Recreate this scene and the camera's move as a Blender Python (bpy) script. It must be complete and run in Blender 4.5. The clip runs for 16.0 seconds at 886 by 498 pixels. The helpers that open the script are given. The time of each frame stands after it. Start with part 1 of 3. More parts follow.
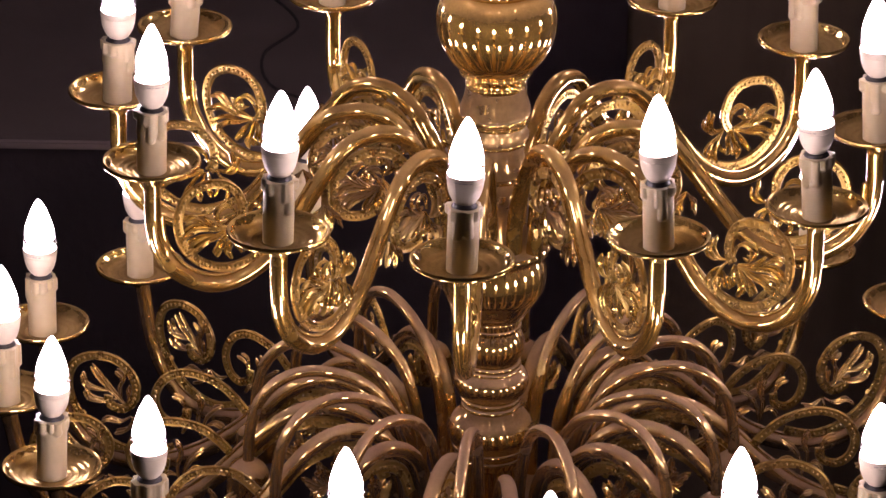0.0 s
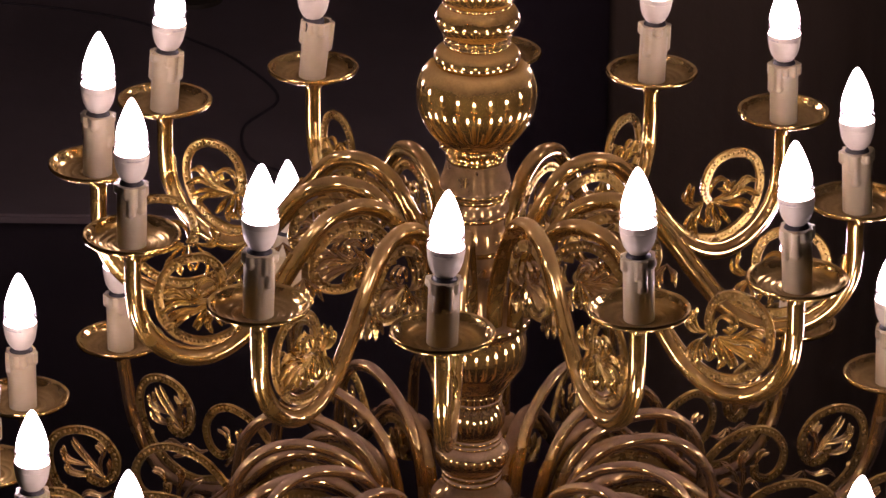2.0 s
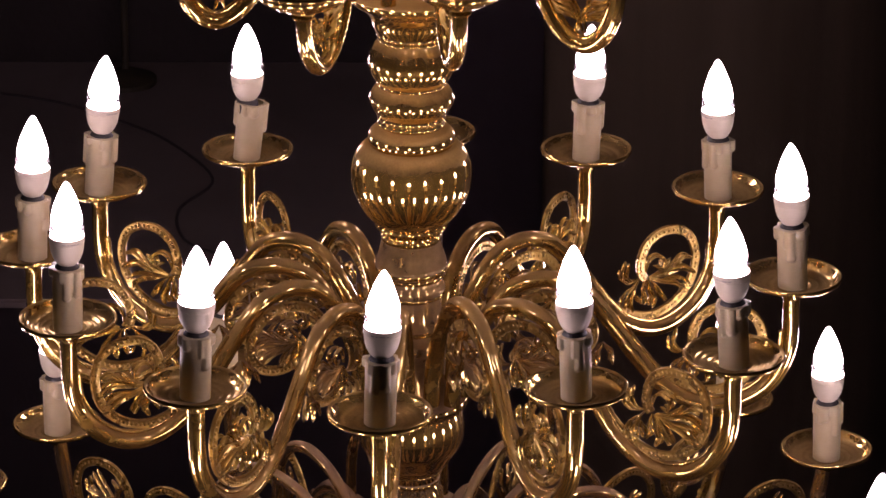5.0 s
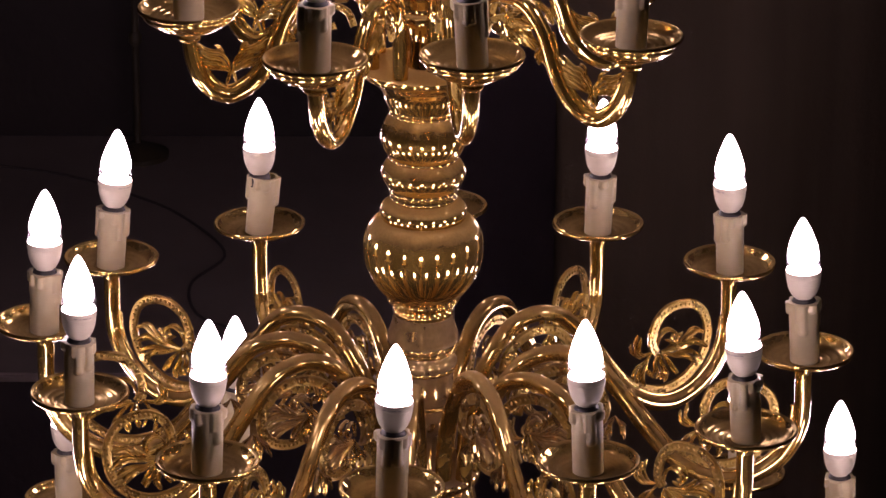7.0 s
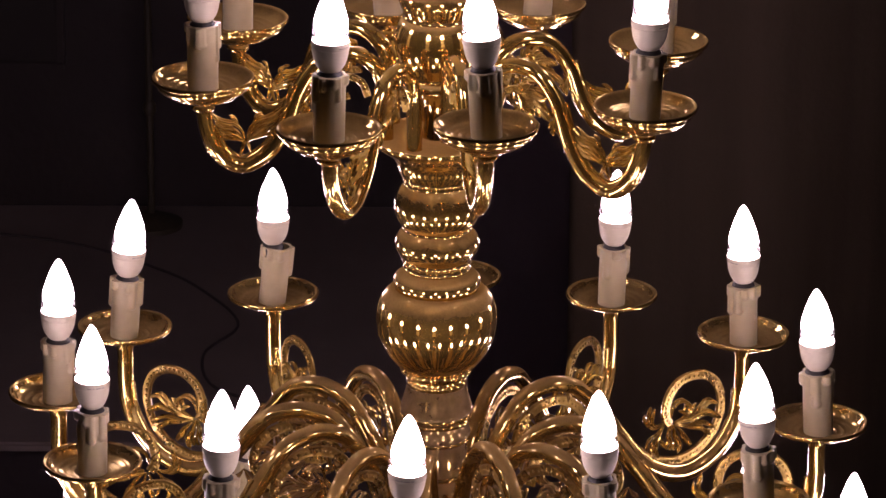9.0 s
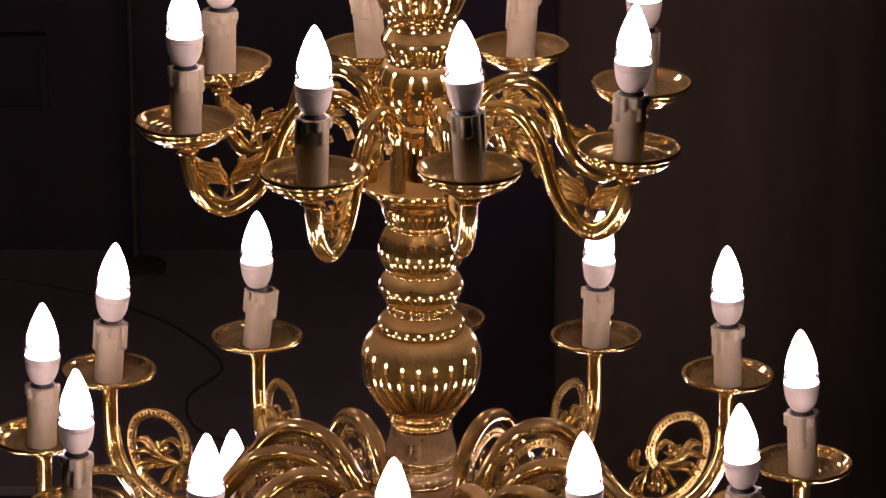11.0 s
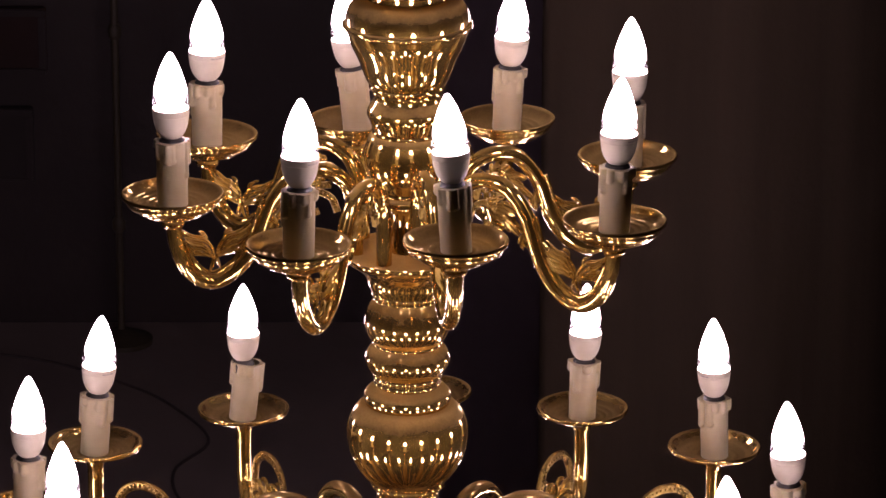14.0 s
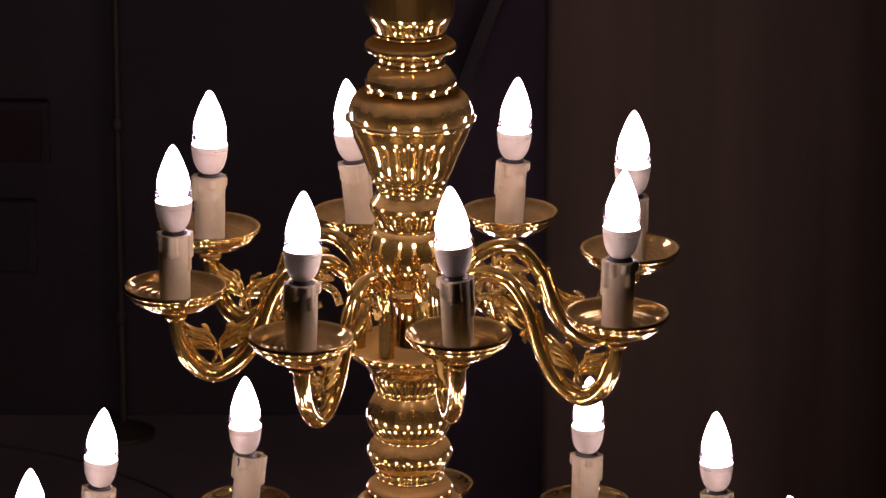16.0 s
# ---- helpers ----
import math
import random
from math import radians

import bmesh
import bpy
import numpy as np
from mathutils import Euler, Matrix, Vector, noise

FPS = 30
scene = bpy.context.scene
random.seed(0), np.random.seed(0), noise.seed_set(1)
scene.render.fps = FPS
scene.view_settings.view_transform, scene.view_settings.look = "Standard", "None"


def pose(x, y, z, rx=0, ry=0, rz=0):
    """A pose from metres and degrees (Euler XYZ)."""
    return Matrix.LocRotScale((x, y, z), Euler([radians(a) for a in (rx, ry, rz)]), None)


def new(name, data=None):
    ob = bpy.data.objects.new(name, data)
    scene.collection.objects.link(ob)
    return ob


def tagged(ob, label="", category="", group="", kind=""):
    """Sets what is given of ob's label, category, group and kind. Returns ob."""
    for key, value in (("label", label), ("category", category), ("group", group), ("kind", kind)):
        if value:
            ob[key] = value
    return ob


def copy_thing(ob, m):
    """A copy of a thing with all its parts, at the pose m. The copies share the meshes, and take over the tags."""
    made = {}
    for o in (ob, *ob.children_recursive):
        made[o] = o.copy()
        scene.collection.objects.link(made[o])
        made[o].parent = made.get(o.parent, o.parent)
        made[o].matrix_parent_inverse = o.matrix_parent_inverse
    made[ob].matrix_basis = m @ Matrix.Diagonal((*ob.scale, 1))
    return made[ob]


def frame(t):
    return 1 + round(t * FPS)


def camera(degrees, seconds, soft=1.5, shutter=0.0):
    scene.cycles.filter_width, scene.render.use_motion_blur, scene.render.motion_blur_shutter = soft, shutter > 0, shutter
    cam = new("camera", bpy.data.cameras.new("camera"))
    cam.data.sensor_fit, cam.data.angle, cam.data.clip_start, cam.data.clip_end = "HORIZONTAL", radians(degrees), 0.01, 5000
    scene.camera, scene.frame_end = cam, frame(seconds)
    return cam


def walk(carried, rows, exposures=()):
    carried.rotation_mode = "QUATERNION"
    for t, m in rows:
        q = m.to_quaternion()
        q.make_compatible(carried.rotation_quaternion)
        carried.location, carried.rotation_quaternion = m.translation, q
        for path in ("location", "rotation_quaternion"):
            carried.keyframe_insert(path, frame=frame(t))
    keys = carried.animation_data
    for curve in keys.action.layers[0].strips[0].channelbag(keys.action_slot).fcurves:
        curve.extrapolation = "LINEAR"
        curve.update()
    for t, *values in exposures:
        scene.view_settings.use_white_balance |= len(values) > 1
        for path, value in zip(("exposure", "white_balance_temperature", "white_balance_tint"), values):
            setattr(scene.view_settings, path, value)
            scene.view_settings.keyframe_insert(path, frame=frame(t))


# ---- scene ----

# ---------------------------------------------------------------- camera and its walk
cam = camera(12.11, 16.0, soft=1.5)
BASE = 3.6                      # height of the middle tier's bulb tips over the floor
EYE = (0.0, -3.9275, BASE + 1.4726)
ROWS = [  # seconds, yaw, pitch, roll
    (0.0, 0.756, -24.33, 0.589), (0.5, 0.724, -23.828, 0.644), (1.0, 0.529, -23.563, 0.632),
    (1.5, 0.43, -23.444, 0.583), (2.0, 0.472, -23.326, 0.561), (2.5, 0.339, -23.129, 0.459),
    (3.0, 0.132, -22.776, 0.333), (3.5, -0.201, -22.674, 0.288), (4.0, -0.473, -22.553, 0.28),
    (4.2, -0.49, -22.52, 0.285), (6.3, -0.393, -21.612, 0.312),
    (6.5, -0.377, -21.546, 0.314), (7.0, -0.29, -21.21, 0.252), (7.5, -0.196, -21.053, 0.286),
    (8.0, -0.222, -20.916, 0.245), (8.5, -0.151, -20.586, 0.258), (9.0, -0.086, -20.244, 0.33),
    (9.2, -0.102, -20.188, 0.315), (11.3, -0.328, -19.558, 0.145),
    (11.5, -0.328, -19.488, 0.139), (12.0, -0.478, -19.327, 0.118), (12.5, -0.454, -19.178, -0.007),
    (13.0, -0.477, -19.033, -0.001), (13.5, -0.535, -18.845, 0.124), (14.0, -0.515, -18.668, 0.157),
    (14.5, -0.483, -18.448, 0.264), (15.0, -0.466, -17.986, 0.308), (15.5, -0.47, -17.57, 0.2),
    (16.0, -0.474, -17.39, 0.234),
]
EXPOSURES = [(0.0, 0.95, 6500, 38), (1.5, 0.55, 6500, 40.5), (3.5, 0.13, 6500, 44), (9.0, 0.13, 6500, 44), (12.0, 0.15, 6500, 44), (16.0, 0.18, 6500, 44)]
walk(cam, [(t, pose(*EYE, 0, 0, yaw) @ pose(0, 0, 0, 90 + pitch) @ pose(0, 0, 0, 0, 0, roll)) for t, yaw, pitch, roll in ROWS], EXPOSURES)

# ---------------------------------------------------------------- world: a closed, unlit hall
world = bpy.data.worlds.new("world")
scene.world = world
world.use_nodes = True
world.node_tree.nodes["Background"].inputs[0].default_value = (0.02, 0.017, 0.015, 1)
world.node_tree.nodes["Background"].inputs[1].default_value = 0.2
GLOW = 38.0                     # strength of the bulbs


# ---------------------------------------------------------------- materials
def material(name, colour, rough=0.5, metal=0.0):
    m = bpy.data.materials.new(name)
    m.use_nodes = True
    b = m.node_tree.nodes["Principled BSDF"]
    b.inputs["Base Color"].default_value = (*colour, 1)
    b.inputs["Roughness"].default_value = rough
    b.inputs["Metallic"].default_value = metal
    return m


def node(m, kind, **values):
    n = m.node_tree.nodes.new(kind)
    for key, value in values.items():
        n.inputs[key].default_value = value
    return n


def noise_of(m, scale, detail=4.0, coords="Object"):
    tex, n = node(m, "ShaderNodeTexCoord"), node(m, "ShaderNodeTexNoise", Scale=scale, Detail=detail)
    m.node_tree.links.new(tex.outputs[coords], n.inputs["Vector"])
    return n.outputs["Fac"]


def ramp(m, source, lo, hi, a, b):
    r = m.node_tree.nodes.new("ShaderNodeMapRange")
    r.inputs["From Min"].default_value, r.inputs["From Max"].default_value = lo, hi
    r.inputs["To Min"].default_value, r.inputs["To Max"].default_value = a, b
    m.node_tree.links.new(source, r.inputs["Value"])
    return r.outputs["Result"]


def maths(m, op, a, b):
    n = m.node_tree.nodes.new("ShaderNodeMath")
    n.operation = op
    for k, v in enumerate((a, b)):
        if isinstance(v, (int, float)):
            n.inputs[k].default_value = v
        else:
            m.node_tree.links.new(v, n.inputs[k])
    return n.outputs[0]


def mixed(m, fac, a, b):
    n = m.node_tree.nodes.new("ShaderNodeMix")
    n.data_type = "RGBA"
    m.node_tree.links.new(fac, n.inputs["Factor"])
    n.inputs["A"].default_value, n.inputs["B"].default_value = (*a, 1), (*b, 1)
    return n.outputs["Result"]


def bump(m, source, strength, distance):
    n = node(m, "ShaderNodeBump", Strength=strength, Distance=distance)
    m.node_tree.links.new(source, n.inputs["Height"])
    m.node_tree.links.new(n.outputs["Normal"], m.node_tree.nodes["Principled BSDF"].inputs["Normal"])


def brass(name, dust_sheen, film=0.08, colour=(0.86, 0.6, 0.24), rough=0.055, powder_sheen_colour=(0.22, 0.15, 0.09), waves=0.02, tarnish=0.25, lacquer=1.0, rest=0.34):
    """Brass: a polished share, a satin share under clear lacquer, a thin film all over, and a settled dusting on what
    faces upwards, on the column brightened to gold as painted sheen.
    """
    m = material(name, colour, rough, 1.0)
    nt = m.node_tree
    shiny, out = nt.nodes["Principled BSDF"], nt.nodes["Material Output"]
    fine, broad = noise_of(m, 420.0, 3.0), noise_of(m, 55.0, 4.0)
    nt.links.new(mixed(m, broad, [c * 0.9 for c in colour], [min(1, c * 1.08) for c in colour]), shiny.inputs["Base Color"])
    nt.links.new(ramp(m, broad, 0.3, 0.7, rough * 0.7, rough * 1.4), shiny.inputs["Roughness"])
    bump(m, broad, waves, 0.002)
    worn = node(m, "ShaderNodeBsdfPrincipled", Roughness=0.42, Metallic=1.0)
    worn.inputs["Base Color"].default_value = (colour[0] * 0.38, colour[1] * 0.33, colour[2] * 0.2, 1)
    worn.inputs["Coat Weight"].default_value, worn.inputs["Coat Roughness"].default_value = lacquer, 0.03
    metal = nt.nodes.new("ShaderNodeMixShader")
    nt.links.new(ramp(m, broad, 0.35, 0.7, tarnish * 0.55, tarnish * 1.45), metal.inputs[0])
    nt.links.new(shiny.outputs[0], metal.inputs[1])
    nt.links.new(worn.outputs[0], metal.inputs[2])
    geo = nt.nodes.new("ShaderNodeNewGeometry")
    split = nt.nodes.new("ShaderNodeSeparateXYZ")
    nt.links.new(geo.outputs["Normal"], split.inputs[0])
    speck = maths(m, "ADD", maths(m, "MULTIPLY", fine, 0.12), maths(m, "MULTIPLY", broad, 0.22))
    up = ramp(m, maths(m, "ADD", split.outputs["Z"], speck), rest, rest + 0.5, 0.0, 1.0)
    cover = maths(m, "MAXIMUM", maths(m, "MULTIPLY", up, dust_sheen), ramp(m, broad, 0.3, 0.7, film * 0.7, film * 1.3))
    powder_sheen = node(m, "ShaderNodeBsdfDiffuse", Roughness=1.0)
    nt.links.new(mixed(m, fine, [c * 0.85 for c in powder_sheen_colour], [c * 1.15 for c in powder_sheen_colour]), powder_sheen.inputs["Color"])
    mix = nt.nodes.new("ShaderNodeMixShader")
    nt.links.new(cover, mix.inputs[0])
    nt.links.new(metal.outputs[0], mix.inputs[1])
    nt.links.new(powder_sheen.outputs[0], mix.inputs[2])
    nt.links.new(mix.outputs[0], out.inputs["Surface"])
    return m


DUST = (0.22, 0.147, 0.088)
GOLD = (0.83, 0.58, 0.19)
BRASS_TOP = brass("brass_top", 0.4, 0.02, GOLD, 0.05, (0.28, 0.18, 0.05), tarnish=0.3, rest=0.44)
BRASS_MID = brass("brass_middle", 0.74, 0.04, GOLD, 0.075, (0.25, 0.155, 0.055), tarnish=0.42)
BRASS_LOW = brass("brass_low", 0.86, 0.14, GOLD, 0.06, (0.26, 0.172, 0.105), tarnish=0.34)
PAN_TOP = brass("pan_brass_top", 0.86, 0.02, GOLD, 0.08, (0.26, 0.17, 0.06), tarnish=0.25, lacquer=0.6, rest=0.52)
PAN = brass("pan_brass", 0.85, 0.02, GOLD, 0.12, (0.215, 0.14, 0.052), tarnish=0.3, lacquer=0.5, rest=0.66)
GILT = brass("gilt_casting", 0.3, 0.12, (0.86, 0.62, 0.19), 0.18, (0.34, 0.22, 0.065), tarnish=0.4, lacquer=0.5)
# dusty gilt of the low tier; also painted shade for the middle arch leaves
GILT_DUSTY_SHADED = brass("gilt_casting_dusty_shaded", 0.5, 0.2, (0.82, 0.58, 0.18), 0.18, DUST, tarnish=0.4, lacquer=0.4)
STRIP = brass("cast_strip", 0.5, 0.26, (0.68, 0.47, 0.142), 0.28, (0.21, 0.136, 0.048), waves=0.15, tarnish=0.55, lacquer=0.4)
# pale gold top layer paints a satin sheen into the column's dusty shoulders
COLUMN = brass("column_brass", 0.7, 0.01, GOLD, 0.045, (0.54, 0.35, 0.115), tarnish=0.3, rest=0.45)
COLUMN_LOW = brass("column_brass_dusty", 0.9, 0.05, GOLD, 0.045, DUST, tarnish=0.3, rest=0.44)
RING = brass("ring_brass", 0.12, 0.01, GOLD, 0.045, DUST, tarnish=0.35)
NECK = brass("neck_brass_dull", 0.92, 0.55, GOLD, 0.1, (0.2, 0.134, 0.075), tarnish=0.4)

WAX = material("cream_sleeve", (0.5, 0.42, 0.3), 0.34)
WAX.node_tree.nodes["Principled BSDF"].inputs["Subsurface Weight"].default_value = 0.15
WAX.node_tree.nodes["Principled BSDF"].inputs["Subsurface Radius"].default_value = (0.006, 0.004, 0.002)
WAX.node_tree.links.new(mixed(WAX, noise_of(WAX, 70.0), (0.43, 0.36, 0.202), (0.56, 0.48, 0.298)), WAX.node_tree.nodes["Principled BSDF"].inputs["Base Color"])
bump(WAX, noise_of(WAX, 200.0), 0.25, 0.001)
CAP = material("white_lamp_cap", (0.78, 0.74, 0.7), 0.35)
CAP.node_tree.links.new(mixed(CAP, noise_of(CAP, 90.0), (0.58, 0.52, 0.375), (0.7, 0.645, 0.49)), CAP.node_tree.nodes["Principled BSDF"].inputs["Base Color"])
INK = material("grey_print", (0.3, 0.27, 0.24), 0.6)
SOCKET = material("black_socket", (0.03, 0.026, 0.024), 0.45)
LIT = bpy.data.materials.new("lit_dome")
LIT.use_nodes = True
LIT.node_tree.nodes["Principled BSDF"].inputs["Base Color"].default_value = (0.9, 0.9, 0.9, 1)
LIT.node_tree.nodes["Principled BSDF"].inputs["Emission Color"].default_value = (1.0, 0.88, 0.89, 1)
LIT.node_tree.nodes["Principled BSDF"].inputs["Emission Strength"].default_value = GLOW

CLEAR = material("clear_lamp_dome", (0.8, 0.78, 0.78), 0.2)
pass_through, film_mix = CLEAR.node_tree.nodes.new("ShaderNodeBsdfTransparent"), node(CLEAR, "ShaderNodeMixShader", Fac=0.05)
CLEAR.node_tree.links.new(pass_through.outputs[0], film_mix.inputs[1])
CLEAR.node_tree.links.new(CLEAR.node_tree.nodes["Principled BSDF"].outputs[0], film_mix.inputs[2])
CLEAR.node_tree.links.new(film_mix.outputs[0], CLEAR.node_tree.nodes["Material Output"].inputs["Surface"])


def plaster(name, a, b, scale, rough=0.85, stretch=1.0):
    m = material(name, a, rough)
    tex, turn = node(m, "ShaderNodeTexCoord"), node(m, "ShaderNodeMapping", Scale=(1, 1, 1 / stretch))
    n = node(m, "ShaderNodeTexNoise", Scale=scale, Detail=6.0)
    m.node_tree.links.new(tex.outputs["Object"], turn.inputs["Vector"])
    m.node_tree.links.new(turn.outputs["Vector"], n.inputs["Vector"])
    m.node_tree.links.new(mixed(m, ramp(m, n.outputs["Fac"], 0.3, 0.7, 0, 1), a, b), m.node_tree.nodes["Principled BSDF"].inputs["Base Color"])
    bump(m, noise_of(m, scale * 12, 4.0), 0.3, 0.004)
    return m


STONE = plaster("grey_ledge", (0.2, 0.158, 0.143), (0.265, 0.21, 0.19), 3.0)
DARKWOOD = plaster("dark_wood", (0.023, 0.0155, 0.0145), (0.034, 0.023, 0.0205), 5.0, 0.7)
BLACKWOOD = plaster("blackened_wood", (0.026, 0.018, 0.02), (0.036, 0.025, 0.027), 5.0, 0.7)
BROWN = plaster("brown_wall", (0.14, 0.098, 0.062), (0.25, 0.18, 0.118), 7.0, 0.85, 14.0)
RECESS = plaster("recess_wall", (0.19, 0.14, 0.165), (0.25, 0.19, 0.215), 3.0)
PLAIN = plaster("hall_plaster", (0.1, 0.08, 0.07), (0.13, 0.105, 0.09), 1.5)
RUBBER = material("black_cable", (0.075, 0.06, 0.056), 0.6)
REDDISH = plaster("dark_red_cloth", (0.026, 0.012, 0.01), (0.035, 0.016, 0.012), 6.0)
CARD = plaster("grey_card", (0.024, 0.019, 0.017), (0.032, 0.026, 0.023), 6.0)
DULL = plaster("dull_pole_metal", (0.04, 0.031, 0.018), (0.058, 0.044, 0.024), 20.0, 0.6)
PLANK = plaster("bare_wood", (0.16, 0.13, 0.115), (0.2, 0.165, 0.145), 9.0)


# ---------------------------------------------------------------- mesh helpers
def part(name, bm, mat, parent=None, label="", smooth=True):
    mesh = bpy.data.meshes.new(name)
    bmesh.ops.recalc_face_normals(bm, faces=bm.faces)
    bm.to_mesh(mesh)
    bm.free()
    mesh.materials.append(mat)
    if smooth:
        mesh.shade_smooth()
        mesh.set_sharp_from_angle(angle=radians(48))
    ob = new(name, mesh)
    ob.parent = parent
    return tagged(ob, label)


def spline(points, step):
    """Catmull-Rom through points, resampled at about the given step."""
    p = [Vector(q) for q in points]
    p = [p[0] * 2 - p[1]] + p + [p[-1] * 2 - p[-2]]
    dense = []
    for a, b, c, e in zip(p, p[1:], p[2:], p[3:]):
        for k in range(12):
            t = k / 12
            dense.append(0.5 * (2 * b + (c - a) * t + (2 * a - 5 * b + 4 * c - e) * t * t + (3 * b - a - 3 * c + e) * t ** 3))
    dense.append(p[-2])
    out, run = [dense[0]], 0.0
    for a, b in zip(dense, dense[1:]):
        run += (b - a).length
        if run >= step:
            out.append(b)
            run = 0.0
    if (out[-1] - dense[-1]).length > step * 0.3:
        out.append(dense[-1])
    return out


def sweep(bm, points, section, grow=None):
    """Sweeps a section, given as (in-plane, sideways) pairs, along a curve in the x-z plane."""
    rings, n = [], len(points)
    for i, q in enumerate(points):
        d = (points[min(i + 1, n - 1)] - points[max(i - 1, 0)]).normalized()
        side = Vector((-d.z, 0, d.x))
        g = grow(i / (n - 1)) if grow else 1.0
        rings.append([bm.verts.new(q + side * (u * g) + Vector((0, v * g, 0))) for u, v in section])
    k = len(section)
    for a, b in zip(rings, rings[1:]):
        for j in range(k):
            bm.faces.new((a[j], a[(j + 1) % k], b[(j + 1) % k], b[j]))
    bm.faces.new(rings[0][::-1])
    bm.faces.new(rings[-1])


def disc(r, k):
    return [(r * math.cos(2 * math.pi * j / k), r * math.sin(2 * math.pi * j / k)) for j in range(k)]


def lathe(bm, profile, seg=48, at=(0, 0)):
    """Turns (z, r) pairs round the z axis."""
    rings = []
    for z, r in profile:
        if r < 1e-6:
            rings.append([bm.verts.new((at[0], at[1], z))])
            continue
        ring = []
        for j in range(seg):
            a = 2 * math.pi * j / seg
            ring.append(bm.verts.new((at[0] + r * math.cos(a), at[1] + r * math.sin(a), z)))
        rings.append(ring)
    for a, b in zip(rings, rings[1:]):
        for j in range(seg):
            k = (j + 1) % seg
            if len(a) == 1 and len(b) > 1:
                bm.faces.new((a[0], b[j], b[k]))
            elif len(b) == 1 and len(a) > 1:
                bm.faces.new((a[j], b[0], a[k]))
            elif len(a) > 1:
                bm.faces.new((a[j], b[j], b[k], a[k]))
    for ring, turn in ((rings[0], 1), (rings[-1], -1)):
        if len(ring) > 1:
            bm.faces.new(ring[::turn])


def smooth_profile(pairs):
    """Rounds a coarse (z, r) profile."""
    pts = spline([(z, 0, r) for z, r in pairs], 0.0022)
    return [(q.x, max(q.z, 0.0)) for q in pts]


def bead(bm, centre, r, seg=7):
    c = Vector(centre)
    rows = []
    for i in range(1, 4):
        t = math.pi * i / 4
        rows.append([bm.verts.new(c + Vector((r * math.sin(t) * math.cos(2 * math.pi * j / seg), r * math.sin(t) * math.sin(2 * math.pi * j / seg), r * math.cos(t)))) for j in range(seg)])
    top, bottom = bm.verts.new(c + Vector((0, 0, r))), bm.verts.new(c - Vector((0, 0, r)))
    for j in range(seg):
        k = (j + 1) % seg
        bm.faces.new((top, rows[0][j], rows[0][k]))
        bm.faces.new((bottom, rows[2][k], rows[2][j]))
        for a, b in zip(rows, rows[1:]):
            bm.faces.new((a[j], b[j], b[k], a[k]))


def box_mesh(lo, hi, bevel=0.0):
    bm = bmesh.new()
    bmesh.ops.create_cube(bm, size=1.0)
    for v in bm.verts:
        v.co = Vector([l + (c + 0.5) * (h - l) for c, l, h in zip(v.co, lo, hi)])
    if bevel:
        bmesh.ops.bevel(bm, geom=bm.edges[:], offset=bevel, segments=2, affect="EDGES")
    return bm


def slab(name, lo, hi, mat, label, bevel=0.0, kind="structure", category=""):
    ob = part(name, box_mesh(lo, hi, bevel), mat, None, label, smooth=False)
    return tagged(ob, "", category, "", kind)


# ---------------------------------------------------------------- the hall
slab("floor", (-5, -6, -0.2), (5, 6, 0), DARKWOOD, "dark wooden floor of the unlit hall")
slab("ceiling", (-5, -6, 7.5), (5, 6, 7.7), PLAIN, "dim plaster ceiling of the hall")
slab("wall_south", (-5.2, -6.2, 0), (5.2, -6, 7.5), PLAIN, "plain plaster wall in the dark")
slab("wall_west", (-5.2, -6, 0), (-5, 6, 7.5), PLAIN, "plain plaster wall in the dark")
slab("wall_east", (5, -6, 0), (5.2, 6, 7.5), PLAIN, "plain plaster wall in the dark")
slab("wall_north", (-5.2, 3.5, 0), (5.2, 3.7, 7.5), RECESS, "dark wall at the back of a recess")
bm = bmesh.new()
plan = [(0.223, 2.72), (0.223, 2.61), (0.233, 2.6), (0.47, 2.6)]
plan += [(0.47 + 0.42 * math.sin(math.pi * k / 32), 3.05 - 0.45 * math.cos(math.pi * k / 32)) for k in range(1, 17)] + [(0.89, 3.5), (0.8, 3.5), (0.8, 3.1), (0.5, 2.72)]
rings = [[bm.verts.new((x, y, z)) for x, y in plan] for z in (0.0, 7.5)]
for j in range(len(plan)):
    k = (j + 1) % len(plan)
    bm.faces.new((rings[0][j], rings[0][k], rings[1][k], rings[1][j]))
bm.faces.new(rings[0][::-1])
bm.faces.new(rings[1])
tagged(part("pier", bm, BROWN, None, "brown plastered pier with a rounded side beside a recess"), "", "", "", "structure")
slab("gallery_ledge", (-5, 1.5, BASE - 0.838), (0.046, 2.5, BASE - 0.824), STONE, "grey stone gallery ledge with a rounded front edge", 0.004)
slab("wall_gallery", (-5, 2.5, BASE - 1.2), (0.046, 2.6, 7.5), DARKWOOD, "dark panelled wall behind the gallery ledge")
slab("wall_below_gallery", (-5, 1.53, 0), (0.03, 1.75, BASE - 0.838), BLACKWOOD, "dark wall below the gallery ledge")


